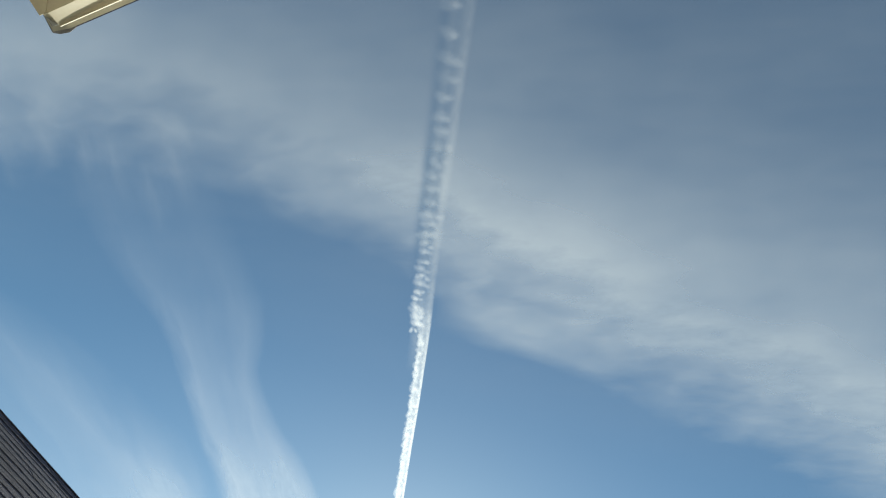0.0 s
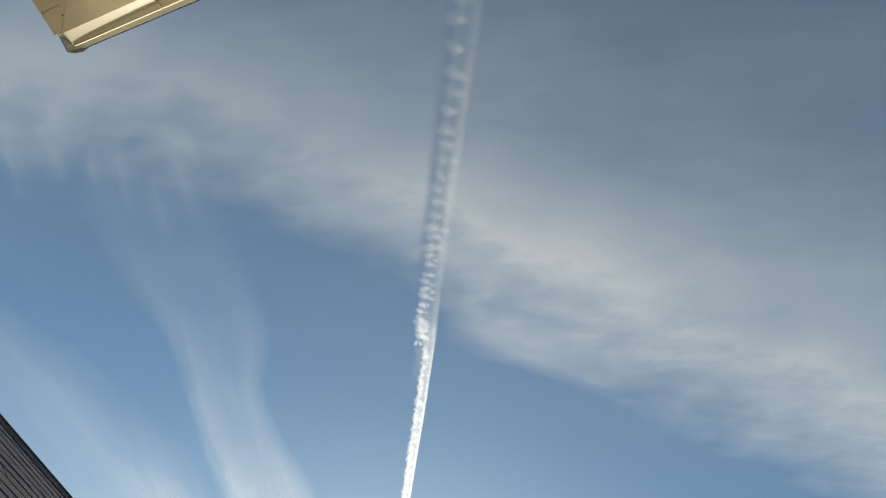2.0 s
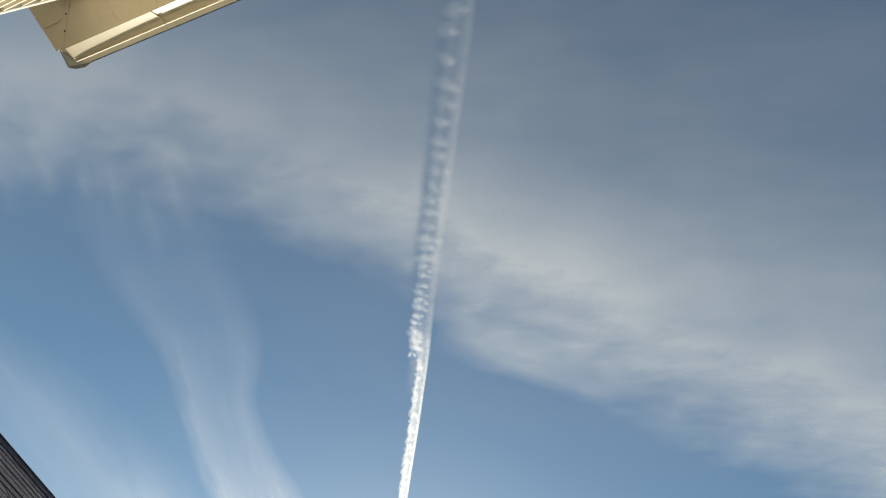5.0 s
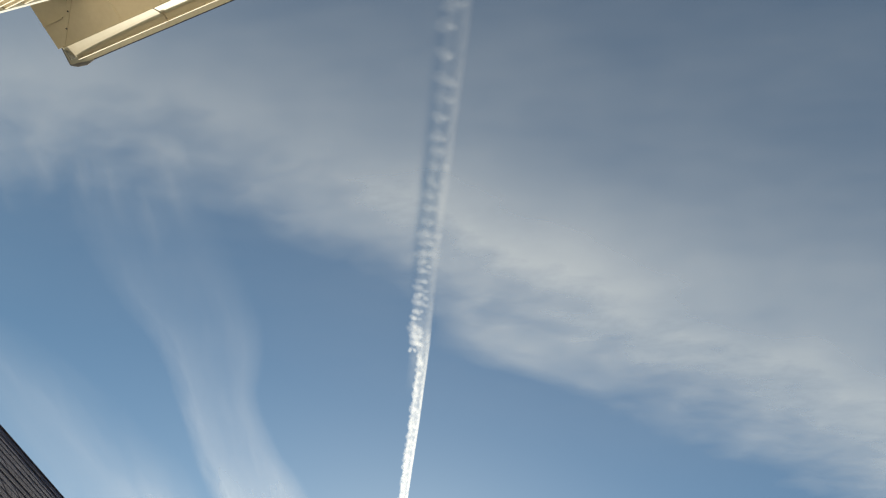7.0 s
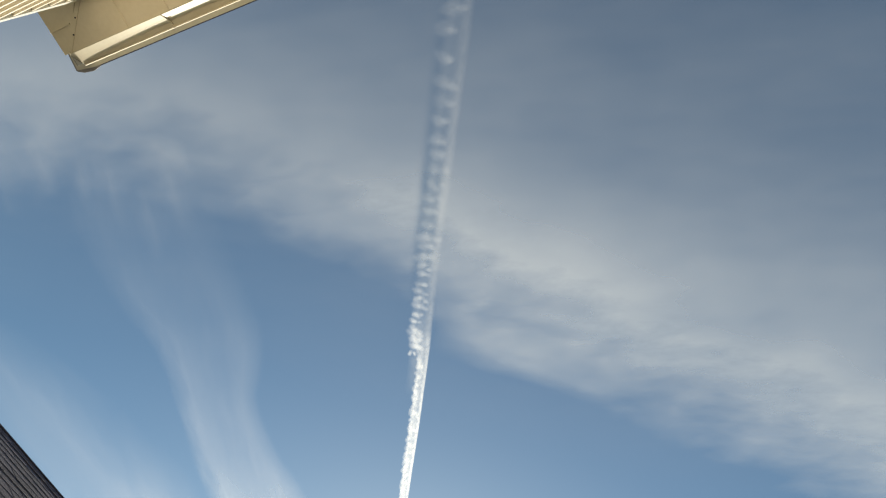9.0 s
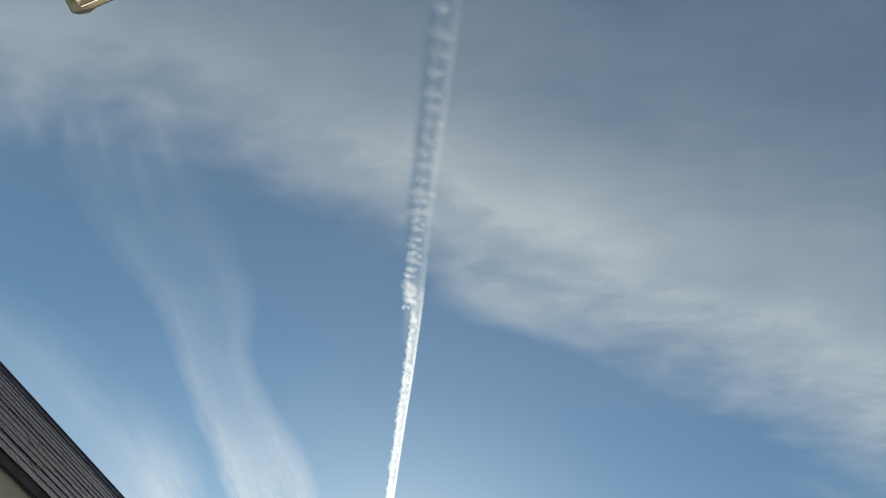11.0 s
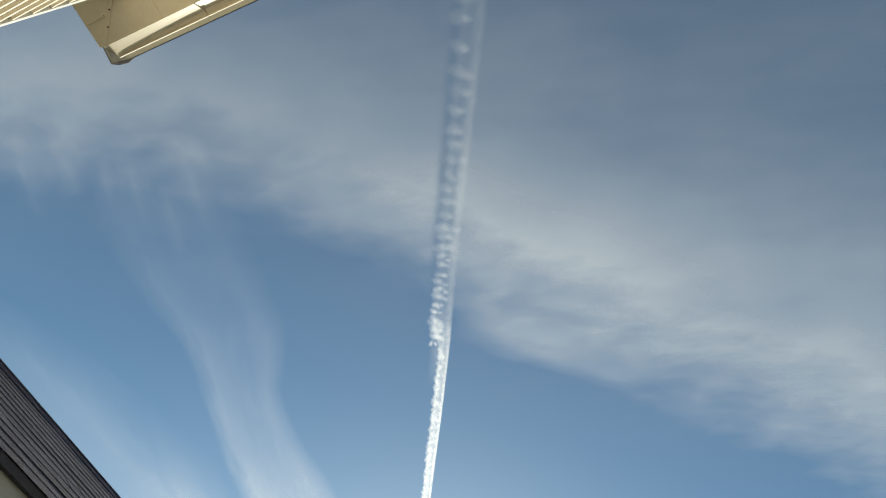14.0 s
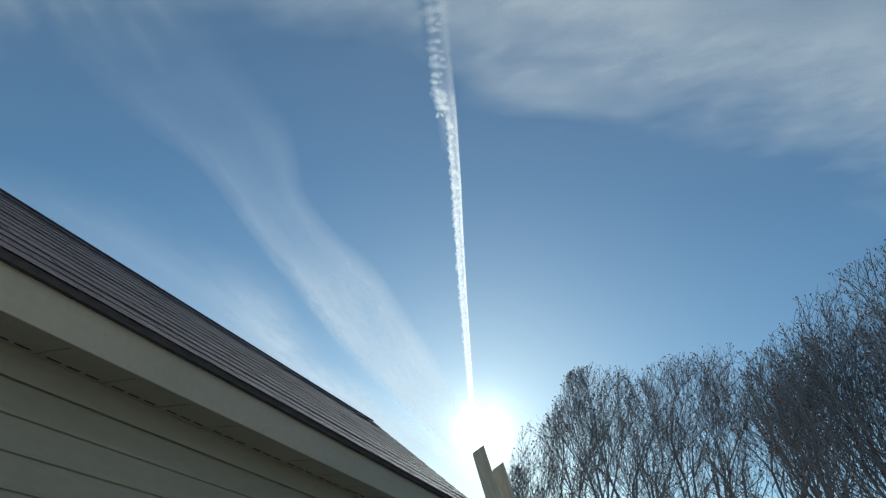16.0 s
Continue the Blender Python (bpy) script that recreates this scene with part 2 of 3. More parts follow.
# plume that runs down towards the sun, denser along both its edges
# opacity climbs along u, standing for the brighter scatter near the sun
M_PLUME = vapour("cirrus plume", 0.80, ((0.0, 0.0), (0.10, 0.45), (0.22, 0.95), (0.42, 0.70), (0.62, 0.60), (0.80, 0.76), (0.90, 0.42), (1.0, 0.0)), 0.0052, (2.0, 0.45, 1), 0.22, 0.15, 0.72, warp=0.09, fine=0.52, colour=(0.96, 0.95, 0.95), floor=0.30, fray=0.06,
                 along=((0.0, 0.0), (0.12, 0.07), (0.24, 0.13), (0.36, 0.26), (0.50, 0.38), (0.62, 0.74), (0.75, 1.0), (0.90, 1.0), (1.0, 0.0)))
sheet("cirrus_cloud", [(-0.86, 0.66, -0.55, 0.60), (-0.84, 0.90, -0.47, 0.79), (-0.77, 1.08, -0.41, 0.94), (-0.68, 1.21, -0.365, 1.08), (-0.605, 1.43, -0.375, 1.28), (-0.56, 1.64, -0.31, 1.46),
                       (-0.50, 1.88, -0.20, 1.63), (-0.36, 2.40, -0.09, 1.96), (-0.17, 2.90, 0.03, 2.32), (0.04, 3.45, 0.13, 2.72), (0.40, 4.5, 0.34, 3.6)],
      VEIL_Z * 1.04, M_PLUME, across=18, sag=0.3, label="pale curved plume of cirrus reaching towards the sun")
# streaky haze low over the shed roof
M_SUNWARD = vapour("sunward cirrus", 0.75, ((0.0, 0.0), (0.2, 0.5), (0.4, 1.0), (0.8, 0.8), (1.0, 0.0)), 0.005, (1.6, 0.6, 1), 0.5, 0.2, 0.7, warp=0.14, floor=0.3, fray=0.06, colour=(0.96, 0.95, 0.95), along=((0.0, 0.0), (0.25, 1.0), (0.5, 0.8), (0.8, 0.2), (1.0, 0.0)))
# opacity also raised sunward here, in place of the stronger glow
M_HAZE = vapour("cirrus haze", 1.0, ((0.0, 0.0), (0.12, 0.28), (0.32, 0.95), (0.5, 0.80), (0.75, 0.7), (1.0, 0.0)), 0.0036, (2.0, 0.45, 1), 0.35, 0.25, 0.72, warp=0.14, fine=0.28, colour=(0.96, 0.95, 0.95), floor=0.34, fray=0.05,
                along=((0.0, 0.0), (0.15, 0.12), (0.32, 0.26), (0.48, 0.75), (0.62, 1.0), (0.88, 1.0), (1.0, 0.0)))
sheet("cirrus_cloud", [(-1.50, 1.05, -1.95, 1.4), (-1.04, 1.26, -1.55, 1.75), (-0.74, 1.47, -1.30, 2.1), (-0.55, 1.72, -1.15, 2.5), (-0.48, 2.08, -1.0, 2.9), (-0.38, 2.46, -0.85, 3.3), (-0.20, 2.78, -0.55, 3.7),
                       (0.06, 3.22, -0.2, 4.3), (0.42, 4.2, 0.1, 5.4)], VEIL_Z * 1.06, M_HAZE, across=18, sag=0.3, label="faint streaky cirrus haze low in the sky")
# thin cirrus round the sun, beyond the contrail
sheet("cirrus_cloud", [(0.20, 2.42, 0.18, 3.1), (0.26, 2.54, 0.24, 3.2), (0.36, 2.68, 0.32, 3.4), (0.62, 3.0, 0.5, 3.9), (1.0, 3.6, 0.8, 4.6)], VEIL_Z * 1.08, M_SUNWARD, across=12, sag=0.3, label="thin white cirrus close to the sun")
# ragged tufts that hang from the veil
M_TUFT = vapour("cirrus tuft", 0.10, ((0.0, 0.0), (0.3, 0.35), (0.5, 1.0), (0.65, 0.5), (1.0, 0.0)), 0.016, (2.2, 0.5, 1), 0.2, 0.25, 0.70, warp=0.16, fine=0.45, floor=0.1, fray=0.05, along=((0.0, 0.0), (0.4, 0.9), (0.6, 0.75), (1.0, 0.0)))
for x0, y0, x1, y1, w in ((-1.01, 0.72, -0.99, 0.93, 0.060), (-0.90, 0.70, -0.885, 0.84, 0.07), (-0.765, 0.66, -0.715, 0.86, 0.055), (-0.665, 0.74, -0.64, 0.92, 0.045), (-0.635, 0.60, -0.575, 0.82, 0.055), (-0.82, 0.68, -0.79, 0.86, 0.06),
                          (0.95, 1.13, 1.40, 1.19, 0.08)):
    dx, dy = x1 - x0, y1 - y0
    k = w / math.hypot(dx, dy)
    mid = ((x0 + x1) / 2 + 0.006, (y0 + y1) / 2)
    tuft = sheet("cirrus_tuft", [(x - dy * k * q, y + dx * k * q, x + dy * k * q, y - dx * k * q) for (x, y), q in (((x0, y0), 1.2), (mid, 1.0), ((x1, y1), 0.55))], VEIL_Z * 0.98, M_TUFT, across=6, label="small white wisp of cirrus hanging from the veil")
    tagged(tuft, "small white wisp of cirrus hanging from the veil", "cloud", group="wisps below the veil", kind="structure")

# ---- contrail ----
contrail = thing("contrail", Matrix.Identity(4), "long white aircraft contrail with a row of puffs", "contrail", kind="structure")


def trail_x(y):
    return -0.110 + 0.115 * y + 0.0045 * min(1.0, max(0.0, (y - 0.8) / 0.12), max(0.1, (1.6 - y) / 0.4))


def trail_z(y):
    """Trail height: level overhead, its far end tilted down to catch more sun."""
    return CONTRAIL_Z * (1 - 0.13 * max(0.0, min(y, 3.6) - 0.9))


def trail_w(y):
    """Width of the trail, the young end narrow."""
    if y > 0.97:
        return 0.024 + 0.001 * y
    return 0.047


M_YOUNG = vapour("dense contrail", 1.0, ((0.0, 0.0), (0.2, 0.8), (0.45, 0.70), (0.66, 0.55), (0.84, 1.0), (0.96, 0.8)), 0.12, (1, 0.6, 1), 0.0, 0.05, 0.58, warp=0.12, fine=0.3, colour=(1.0, 0.98, 0.95),
                 along=((0.0, 0.0), (0.14, 0.40), (0.28, 0.75), (0.42, 1.0), (0.88, 1.0), (1.0, 0.0)))
ys = [0.80, 0.90, 0.98, 1.08, 1.2, 1.4, 1.7, 2.0, 2.3, 2.6, 2.9, 3.2, 3.5]
sheet("young_trail", [(trail_x(y) - trail_w(y) * 1.05, y, trail_x(y), y - 0.003) for y in ys], trail_z, M_YOUNG, across=8, parent=contrail)
M_OLD = vapour("spread contrail", 0.21, ((0.0, 0.0), (0.3, 0.55), (0.55, 0.5), (0.8, 1.0), (1.0, 0.0)), 0.04, (1, 0.35, 1), 0.0, 0.15, 0.55, warp=0.12, fine=0.5,
               along=((0.0, 0.3), (0.3, 0.4), (0.6, 0.8), (0.85, 1.0), (1.0, 0.0)))
ys = [-0.6, -0.2, 0.1, 0.3, 0.5, 0.7, 0.85, 0.95, 1.02, 1.1]
sheet("spread_trail", [(trail_x(y) - 0.048, y, trail_x(y) + 0.002, y - 0.005) for y in ys], lambda y: trail_z(y) + 2, M_OLD, across=8, parent=contrail)


def puff_material():
    n = Nodes("contrail puff")
    tc = n.add("TexCoord")
    where = n.add("NewGeometry").outputs["Position"]
    uv = n.add("VectorMath", {0: tc.outputs["UV"], 1: (0.5, 0.5, 0.0)}, operation="SUBTRACT")
    r = n.add("VectorMath", {0: uv.outputs[0]}, operation="LENGTH").outputs["Value"]
    rag = n.noise(where, 0.11, 5, 0.65)
    rr = n.math("MULTIPLY_ADD", n.math("SUBTRACT", rag, 0.5), 0.5, r)
    a = n.ramp(rr, ((0.02, 1.0), (0.25, 0.55), (0.44, 0.0)))
    lim = n.ramp(r, ((0.3, 1.0), (0.5, 0.0)))
    age = n.ramp(n.math("MULTIPLY", n.add("SeparateXYZ", {0: where}).outputs[1], 0.0005), ((0.05, 0.020), (0.25, 0.045), (0.4, 0.10), (0.46, 0.19), (0.52, 0.20), (0.62, 0.20)))
    rnd = n.math("MULTIPLY_ADD", n.add("ObjectInfo").outputs["Random"], 0.5, 0.7)
    a = n.math("MULTIPLY", n.math("MULTIPLY", a, lim), n.math("MULTIPLY", age, rnd))
    mix = n.add("MixShader", {0: a, 1: n.add("BsdfTransparent").outputs[0], 2: n.add("BsdfTranslucent", {"Color": (1.0, 0.98, 0.95, 1)}).outputs[0]})
    return n.done(mix.outputs[0])


M_PUFF = puff_material()
bm = bmesh.new()
uvl = bm.loops.layers.uv.new("UVMap")
rings = []
for i in range(4):
    rings.append([(bm.verts.new((i / 3 * math.cos(a), i / 3 * math.sin(a), 0.35 * (1 - (i / 3) ** 2))), i / 6 * math.cos(a) + 0.5, i / 6 * math.sin(a) + 0.5) for a in [2 * math.pi * k / 12 for k in range(12)]] if i else None)
mid = (bm.verts.new((0, 0, 0.35)), 0.5, 0.5)
for k in range(12):
    quads = [(mid, rings[1][k], rings[1][(k + 1) % 12])] + [(rings[i][k], rings[i + 1][k], rings[i + 1][(k + 1) % 12], rings[i][(k + 1) % 12]) for i in (1, 2)]
    for q in quads:
        f = bm.faces.new([x[0] for x in q])
        for lp, x in zip(f.loops, q):
            lp[uvl].uv = x[1:]
proto = part("puff", bm, M_PUFF, contrail, smooth=True)
puff_mesh = proto.data
rng = random.Random(5)
y, first = -0.35, True
while y < 2.8:
    old = min(max((1.0 - y) / 0.8, 0), 1.2)
    near = y > 0.95
    r = (0.0085 + 0.0105 * old) * rng.uniform(0.75, 1.25)
    x = trail_x(y) - trail_w(y) * (0.88 if near else 0.78) + rng.uniform(-0.003, 0.003)
    if 0.84 < y < 0.95:
        x -= 0.007 * math.sin((y - 0.84) / 0.11 * math.pi)
    lobes = ((0, 0, 1.0), (rng.uniform(0.5, 1.6), rng.uniform(-1, 1), 0.9)) if near else ((rng.uniform(-0.3, 0.3), 0, 1.0), (rng.uniform(0.6, 1.0), rng.uniform(-0.3, 0.3), 0.6)) if y < 0.5 else ((0, 0, 1.0), (rng.uniform(0.5, 1.1), rng.uniform(-0.5, 0.5), 0.8), (rng.uniform(1.2, 2.0), rng.uniform(-0.6, 0.6), 0.7))
    for lx, ly, lk in lobes:
        ob = proto if first else new("puff", puff_mesh)
        ob.parent, first = contrail, False
        rr = r * lk * (0.85 if near else 1.45)
        zk = trail_z(y)
        # each puff leans towards the sun to come out whiter
        ob.matrix_basis = Matrix.LocRotScale(((x + lx * r) * zk, (y + ly * r) * zk, zk - 6 + rng.uniform(-2, 2)), Euler((rng.uniform(-0.9, -0.4), rng.uniform(-0.2, 0.2), rng.uniform(-0.4, 0.4))), (rr * zk, r * lk * zk * rng.uniform(0.8, 1.2), r * 300))
    y += (0.015 + 0.026 * old) * rng.uniform(0.75, 1.25) if not near else (0.012 + 0.010 * max(0.0, y - 1.3)) * rng.uniform(0.6, 1.4)

# ---- shed: local x along its eave, local y away from the camera side, z up ----
SHED_TURN = 90 - 27.5
shed_pose = pose(0, 0, 0, 0, 0, SHED_TURN)
SHED0, SHED1 = 0.25, 5.47
EAVE_Y, WALL_Y, RIDGE_Y = 2.10, 2.40, 3.55
EAVE_Z, RIDGE_Z = 2.60, 3.562
BACK_Y = 2 * RIDGE_Y - EAVE_Y
SLOPE = (RIDGE_Z - EAVE_Z) / (RIDGE_Y - EAVE_Y)


def lift(x, y):
    """The roof has settled: its ridge climbs a little towards the far gable."""
    return (0.003 + 0.035 * (x - SHED0) / (SHED1 - SHED0)) * max(0.0, 1 - abs(y - RIDGE_Y) / (RIDGE_Y - EAVE_Y))


def settled(bm):
    for v in bm.verts:
        v.co.z += lift(v.co.x, v.co.y)
    return bm


shed = thing("shed", shed_pose, "small grey-green sided shed with a dark shingle roof", "shed")
FASCIA_TOP, FASCIA_BOT = EAVE_Z - 0.028, EAVE_Z - 0.19
part("wall", box(SHED0, SHED1 - 0.12, WALL_Y + 0.02, WALL_Y + 0.14, 0, FASCIA_BOT + 0.02), MAT_SIDING, shed)
part("wall", box(SHED0, SHED1 - 0.12, 2 * RIDGE_Y - WALL_Y - 0.14, 2 * RIDGE_Y - WALL_Y - 0.02, 0, FASCIA_BOT + 0.02), MAT_SIDING, shed)
for x in (SHED0, SHED1 - 0.24):
    bm = bmesh.new()
    y0, y1, zt = WALL_Y + 0.14, 2 * RIDGE_Y - WALL_Y - 0.14, FASCIA_BOT + 0.02
    zs = EAVE_Z + SLOPE * (y0 - EAVE_Y) - 0.09
    prof = [(y0, 0), (y1, 0), (y1, zs), (RIDGE_Y, RIDGE_Z - 0.09), (y0, zs)]
    part("gable", settled(extrude_profile(prof, x, x + 0.12)), MAT_SIDING, shed)
# lap boards on the wall that faces the lawn
lap = 0.118
for i in range(20):
    z0 = FASCIA_BOT - 0.095 - lap * (i + 1)
    prof = [(WALL_Y - 0.004, z0), (WALL_Y - 0.016, z0 + 0.004), (WALL_Y - 0.017, z0 + 0.016), (WALL_Y - 0.004, z0 + lap), (WALL_Y + 0.018, z0 + lap), (WALL_Y + 0.018, z0)]
    part("siding_board", extrude_profile(prof, SHED0, SHED1 - 0.13), MAT_SIDING, shed)
part("corner_trim", box(SHED1 - 0.21, SHED1 - 0.10, WALL_Y - 0.03, WALL_Y - 0.018, 0, FASCIA_BOT, 0.003), MAT_TRIM, shed)
for sgn in (0, 1):
    fy = (lambda y: 2 * RIDGE_Y - y) if sgn else (lambda y: y)
    a, b = sorted((fy(EAVE_Y), fy(EAVE_Y + 0.025)))
    part("fascia", box(SHED0, SHED1, a, b, FASCIA_BOT, FASCIA_TOP, 0.004), MAT_TRIM, shed, "pale grey fascia board")
    a, b = sorted((fy(EAVE_Y + 0.027), fy(WALL_Y + 0.02)))
    sof = part("soffit", box(SHED0, SHED1 - 0.03, a, b, FASCIA_BOT + 0.012, FASCIA_BOT + 0.02), MAT_TRIM, shed)
    a, b = sorted((fy(EAVE_Y + 0.025), fy(EAVE_Y + 0.045)))
    part("soffit_trim", box(SHED0, SHED1 - 0.03, a, b, FASCIA_BOT + 0.001, FASCIA_BOT + 0.0115, 0.002), MAT_TRIM, shed)
    a, b = sorted((fy(WALL_Y - 0.028), fy(WALL_Y - 0.004)))
    part("frieze", box(SHED0, SHED1 - 0.13, a, b, FASCIA_BOT - 0.095, FASCIA_BOT + 0.0115, 0.003), MAT_SIDING, shed)
    if not sgn:
        k = 0
        while SHED0 + 0.1 + 0.3 * k < SHED1 - 0.2:
            x = SHED0 + 0.1 + 0.3 * k
            part("soffit_panel", box(x, x + 0.288, EAVE_Y + 0.047, WALL_Y - 0.03, FASCIA_BOT + 0.006, FASCIA_BOT + 0.0115, 0.002), MAT_TRIM, shed)
            for j in range(3):
                part("vent_slot", box(x + 0.03 + 0.085 * j, x + 0.09 + 0.085 * j, WALL_Y - 0.075, WALL_Y - 0.065, FASCIA_BOT + 0.0035, FASCIA_BOT + 0.0055), MAT_FELT, shed)
            k += 1
    # deck, drip edge
    th = 0.035
    e, r = (EAVE_Y - 0.02, EAVE_Z - SLOPE * 0.02), (RIDGE_Y, RIDGE_Z)
    part("roof_deck", settled(extrude_profile([(fy(e[0]), e[1] - th), (fy(r[0]), r[1] - th), (fy(r[0]), r[1]), (fy(e[0]), e[1])], SHED0, SHED1 + 0.01)), MAT_FELT, shed)
    a, b = sorted((fy(EAVE_Y - 0.028), fy(EAVE_Y - 0.001)))
    part("drip_edge", box(SHED0, SHED1 + 0.012, a, b, EAVE_Z - 0.046, EAVE_Z - 0.040, 0.002), MAT_FELT, shed, "dark metal drip edge")
# shingles: overlapping tabs on the near slope, one by one; the far slope as one sheet of courses
SL = math.hypot(RIDGE_Y - EAVE_Y + 0.03, RIDGE_Z - EAVE_Z + 0.03 * SLOPE)
rows_n = 13
expo = SL / rows_n
ca, sa = (RIDGE_Y - EAVE_Y) / math.hypot(RIDGE_Y - EAVE_Y, RIDGE_Z - EAVE_Z), (RIDGE_Z - EAVE_Z) / math.hypot(RIDGE_Y - EAVE_Y, RIDGE_Z - EAVE_Z)


def tab_mesh(w, worn):
    """One shingle tab: x along the course, y up the slope, thicker at its butt."""
    bm = bmesh.new()
    pts = [(0.003, 0.0 + worn, 0.001), (w - 0.003, 0.0 - worn * 0.5, 0.001), (w, expo + 0.03, -0.001), (0, expo + 0.03, -0.001)]
    lo = [bm.verts.new((x, y, z)) for x, y, z in pts]
    hi = [bm.verts.new((x, y, z + (0.0011 if i < 2 else 0.0010))) for i, (x, y, z) in enumerate(pts)]
    bm.faces.new(lo[::-1])
    bm.faces.new(hi)
    for i in range(4):
        bm.faces.new((lo[i], lo[(i + 1) % 4], hi[(i + 1) % 4], hi[i]))
    me = bpy.data.meshes.new("shingle")
    bm.to_mesh(me)
    bm.free()
    me.materials.append(MAT_SHINGLE)
    return me


rng = random.Random(8)
tabs = [tab_mesh(0.3, wv) for wv in (0.0, 0.003, -0.004, 0.006)]
half_tabs = [tab_mesh(0.15, wv) for wv in (0.0, 0.004)]
roof = new("shingle_slope")
roof.parent = shed
for k in range(rows_n):
    x = SHED0 - (0.15 if k % 2 else 0.0)
    proud = (0.0, 0.0007, 0.0, 0.0003, 0.0011)[k * 7 % 5]
    while x < SHED1 + 0.005:
        first_half = x < SHED0
        me = rng.choice(half_tabs if first_half or x + 0.3 > SHED1 + 0.03 else tabs)
        xs = SHED0 if first_half else x
        ob = new("shingle", me)
        ob.parent = roof
        d = k * expo - 0.03 / ca
        ob.matrix_basis = Matrix.LocRotScale((xs, EAVE_Y + d * ca - 0.0002 * k, EAVE_Z + d * sa + 0.004 + proud + rng.uniform(-0.0005, 0.001) + lift(xs + 0.15, EAVE_Y + d * ca)), Euler((math.atan2(sa, ca) - 0.006 + 0.02 * (xs - SHED0) / (SHED1 - SHED0), -0.0096 * k / rows_n, rng.uniform(-0.004, 0.004))), None)
        x += 0.3
for k in range(rows_n):
    d = k * expo - 0.03 / ca
    y, z = 2 * RIDGE_Y - (EAVE_Y + d * ca), EAVE_Z + d * sa
    part("shingle_course", settled(extrude_profile([(y, z + 0.003), (y, z + 0.013), (y - (expo + 0.02) * ca, z + (expo + 0.02) * sa + 0.005), (y - (expo + 0.02) * ca, z + (expo + 0.02) * sa + 0.001)], SHED0, SHED1 + 0.01)), MAT_SHINGLE, shed)
cap_bm = extrude_profile([(-0.13, -0.13 * SLOPE + 0.002), (0, -0.006), (0.13, -0.13 * SLOPE + 0.002), (0.13, -0.13 * SLOPE + 0.006), (0.03, 0.008 - 0.03 * SLOPE), (0, 0.002), (-0.03, 0.008 - 0.03 * SLOPE), (-0.13, -0.13 * SLOPE + 0.006)], 0, 0.2)
cap = part("ridge_cap", cap_bm, MAT_SHINGLE, shed)
for k in range(36):
    ob = cap if k == 0 else new("ridge_cap", cap.data)
    ob.parent = shed
    ob.matrix_basis = pose(SHED0 + 0.143 * k - 0.01, RIDGE_Y, RIDGE_Z + 0.004 + rng.uniform(0, 0.003) + lift(SHED0 + 0.143 * k, RIDGE_Y), 0, -1.2, rng.uniform(-1, 1))
# barge boards at the far gable
for sgn in (0, 1):
    fy = (lambda y: 2 * RIDGE_Y - y) if sgn else (lambda y: y)
    prof = [(fy(EAVE_Y), EAVE_Z - 0.17), (fy(RIDGE_Y), RIDGE_Z - 0.17), (fy(RIDGE_Y), RIDGE_Z - 0.04), (fy(EAVE_Y), EAVE_Z - 0.04)]
    part("barge_board", settled(extrude_profile(prof, SHED1 - 0.035, SHED1 - 0.005)), MAT_TRIM, shed)

# ---- house: local x along the front eave, local y into the house ----
HOUSE_TURN = -33.8
corner = Vector((-0.754 * 3.6, 0.50 * 3.6, 0))
house_pose = Matrix.Translation(corner) @ pose(0, 0, 0, 0, 0, HOUSE_TURN)
house = thing("house", house_pose, "two-storey cream vinyl-sided house with boxed eaves", "house")
# local origin near the outer tip of the roof corner; x to the right along the front, -y into the house
H_SOF = 5.15
WX, WY = 0.365, -0.365
HX, HY = 9.0, 8.0
LEFT, IN = 0.045, -0.097


def slab(points, z0, z1):
    bm = bmesh.new()
    lo = [bm.verts.new((x, y, z0)) for x, y in points]
    hi = [bm.verts.new((x, y, z1)) for x, y in points]
    n = len(points)
    bm.faces.new(lo)
    bm.faces.new(hi[::-1])
    for i in range(n):
        bm.faces.new((lo[i], hi[i], hi[(i + 1) % n], lo[(i + 1) % n]))
    bmesh.ops.recalc_face_normals(bm, faces=bm.faces)
    return bm


part("wall", box(WX, HX, WY - 0.15, WY - 0.02, 0, H_SOF + 0.02), MAT_CREAM, house)
part("wall", box(WX + 0.02, WX + 0.15, -HY, WY - 0.15, 0, H_SOF + 0.02), MAT_CREAM, house)
part("wall", box(HX - 0.15, HX, -HY, WY - 0.15, 0, H_SOF + 0.02), MAT_CREAM, house)
part("wall", box(WX + 0.15, HX - 0.15, -HY, -HY + 0.13, 0, H_SOF + 0.02), MAT_CREAM, house)
for i in range(37):
    z0 = H_SOF - 0.02 - 0.138 * (i + 1)
    prof = [(WY - 0.004, z0), (WY + 0.014, z0 + 0.004), (WY + 0.016, z0 + 0.020), (WY - 0.004, z0 + 0.138), (WY - 0.022, z0 + 0.138), (WY - 0.022, z0)]
    part("siding_board", extrude_profile(prof, WX + 0.05, HX), MAT_CREAM, house)
part("corner_post", box(WX - 0.012, WX + 0.058, WY - 0.03, WY + 0.020, 0, H_SOF, 0.006), MAT_WHITE, house, "white vinyl corner post")
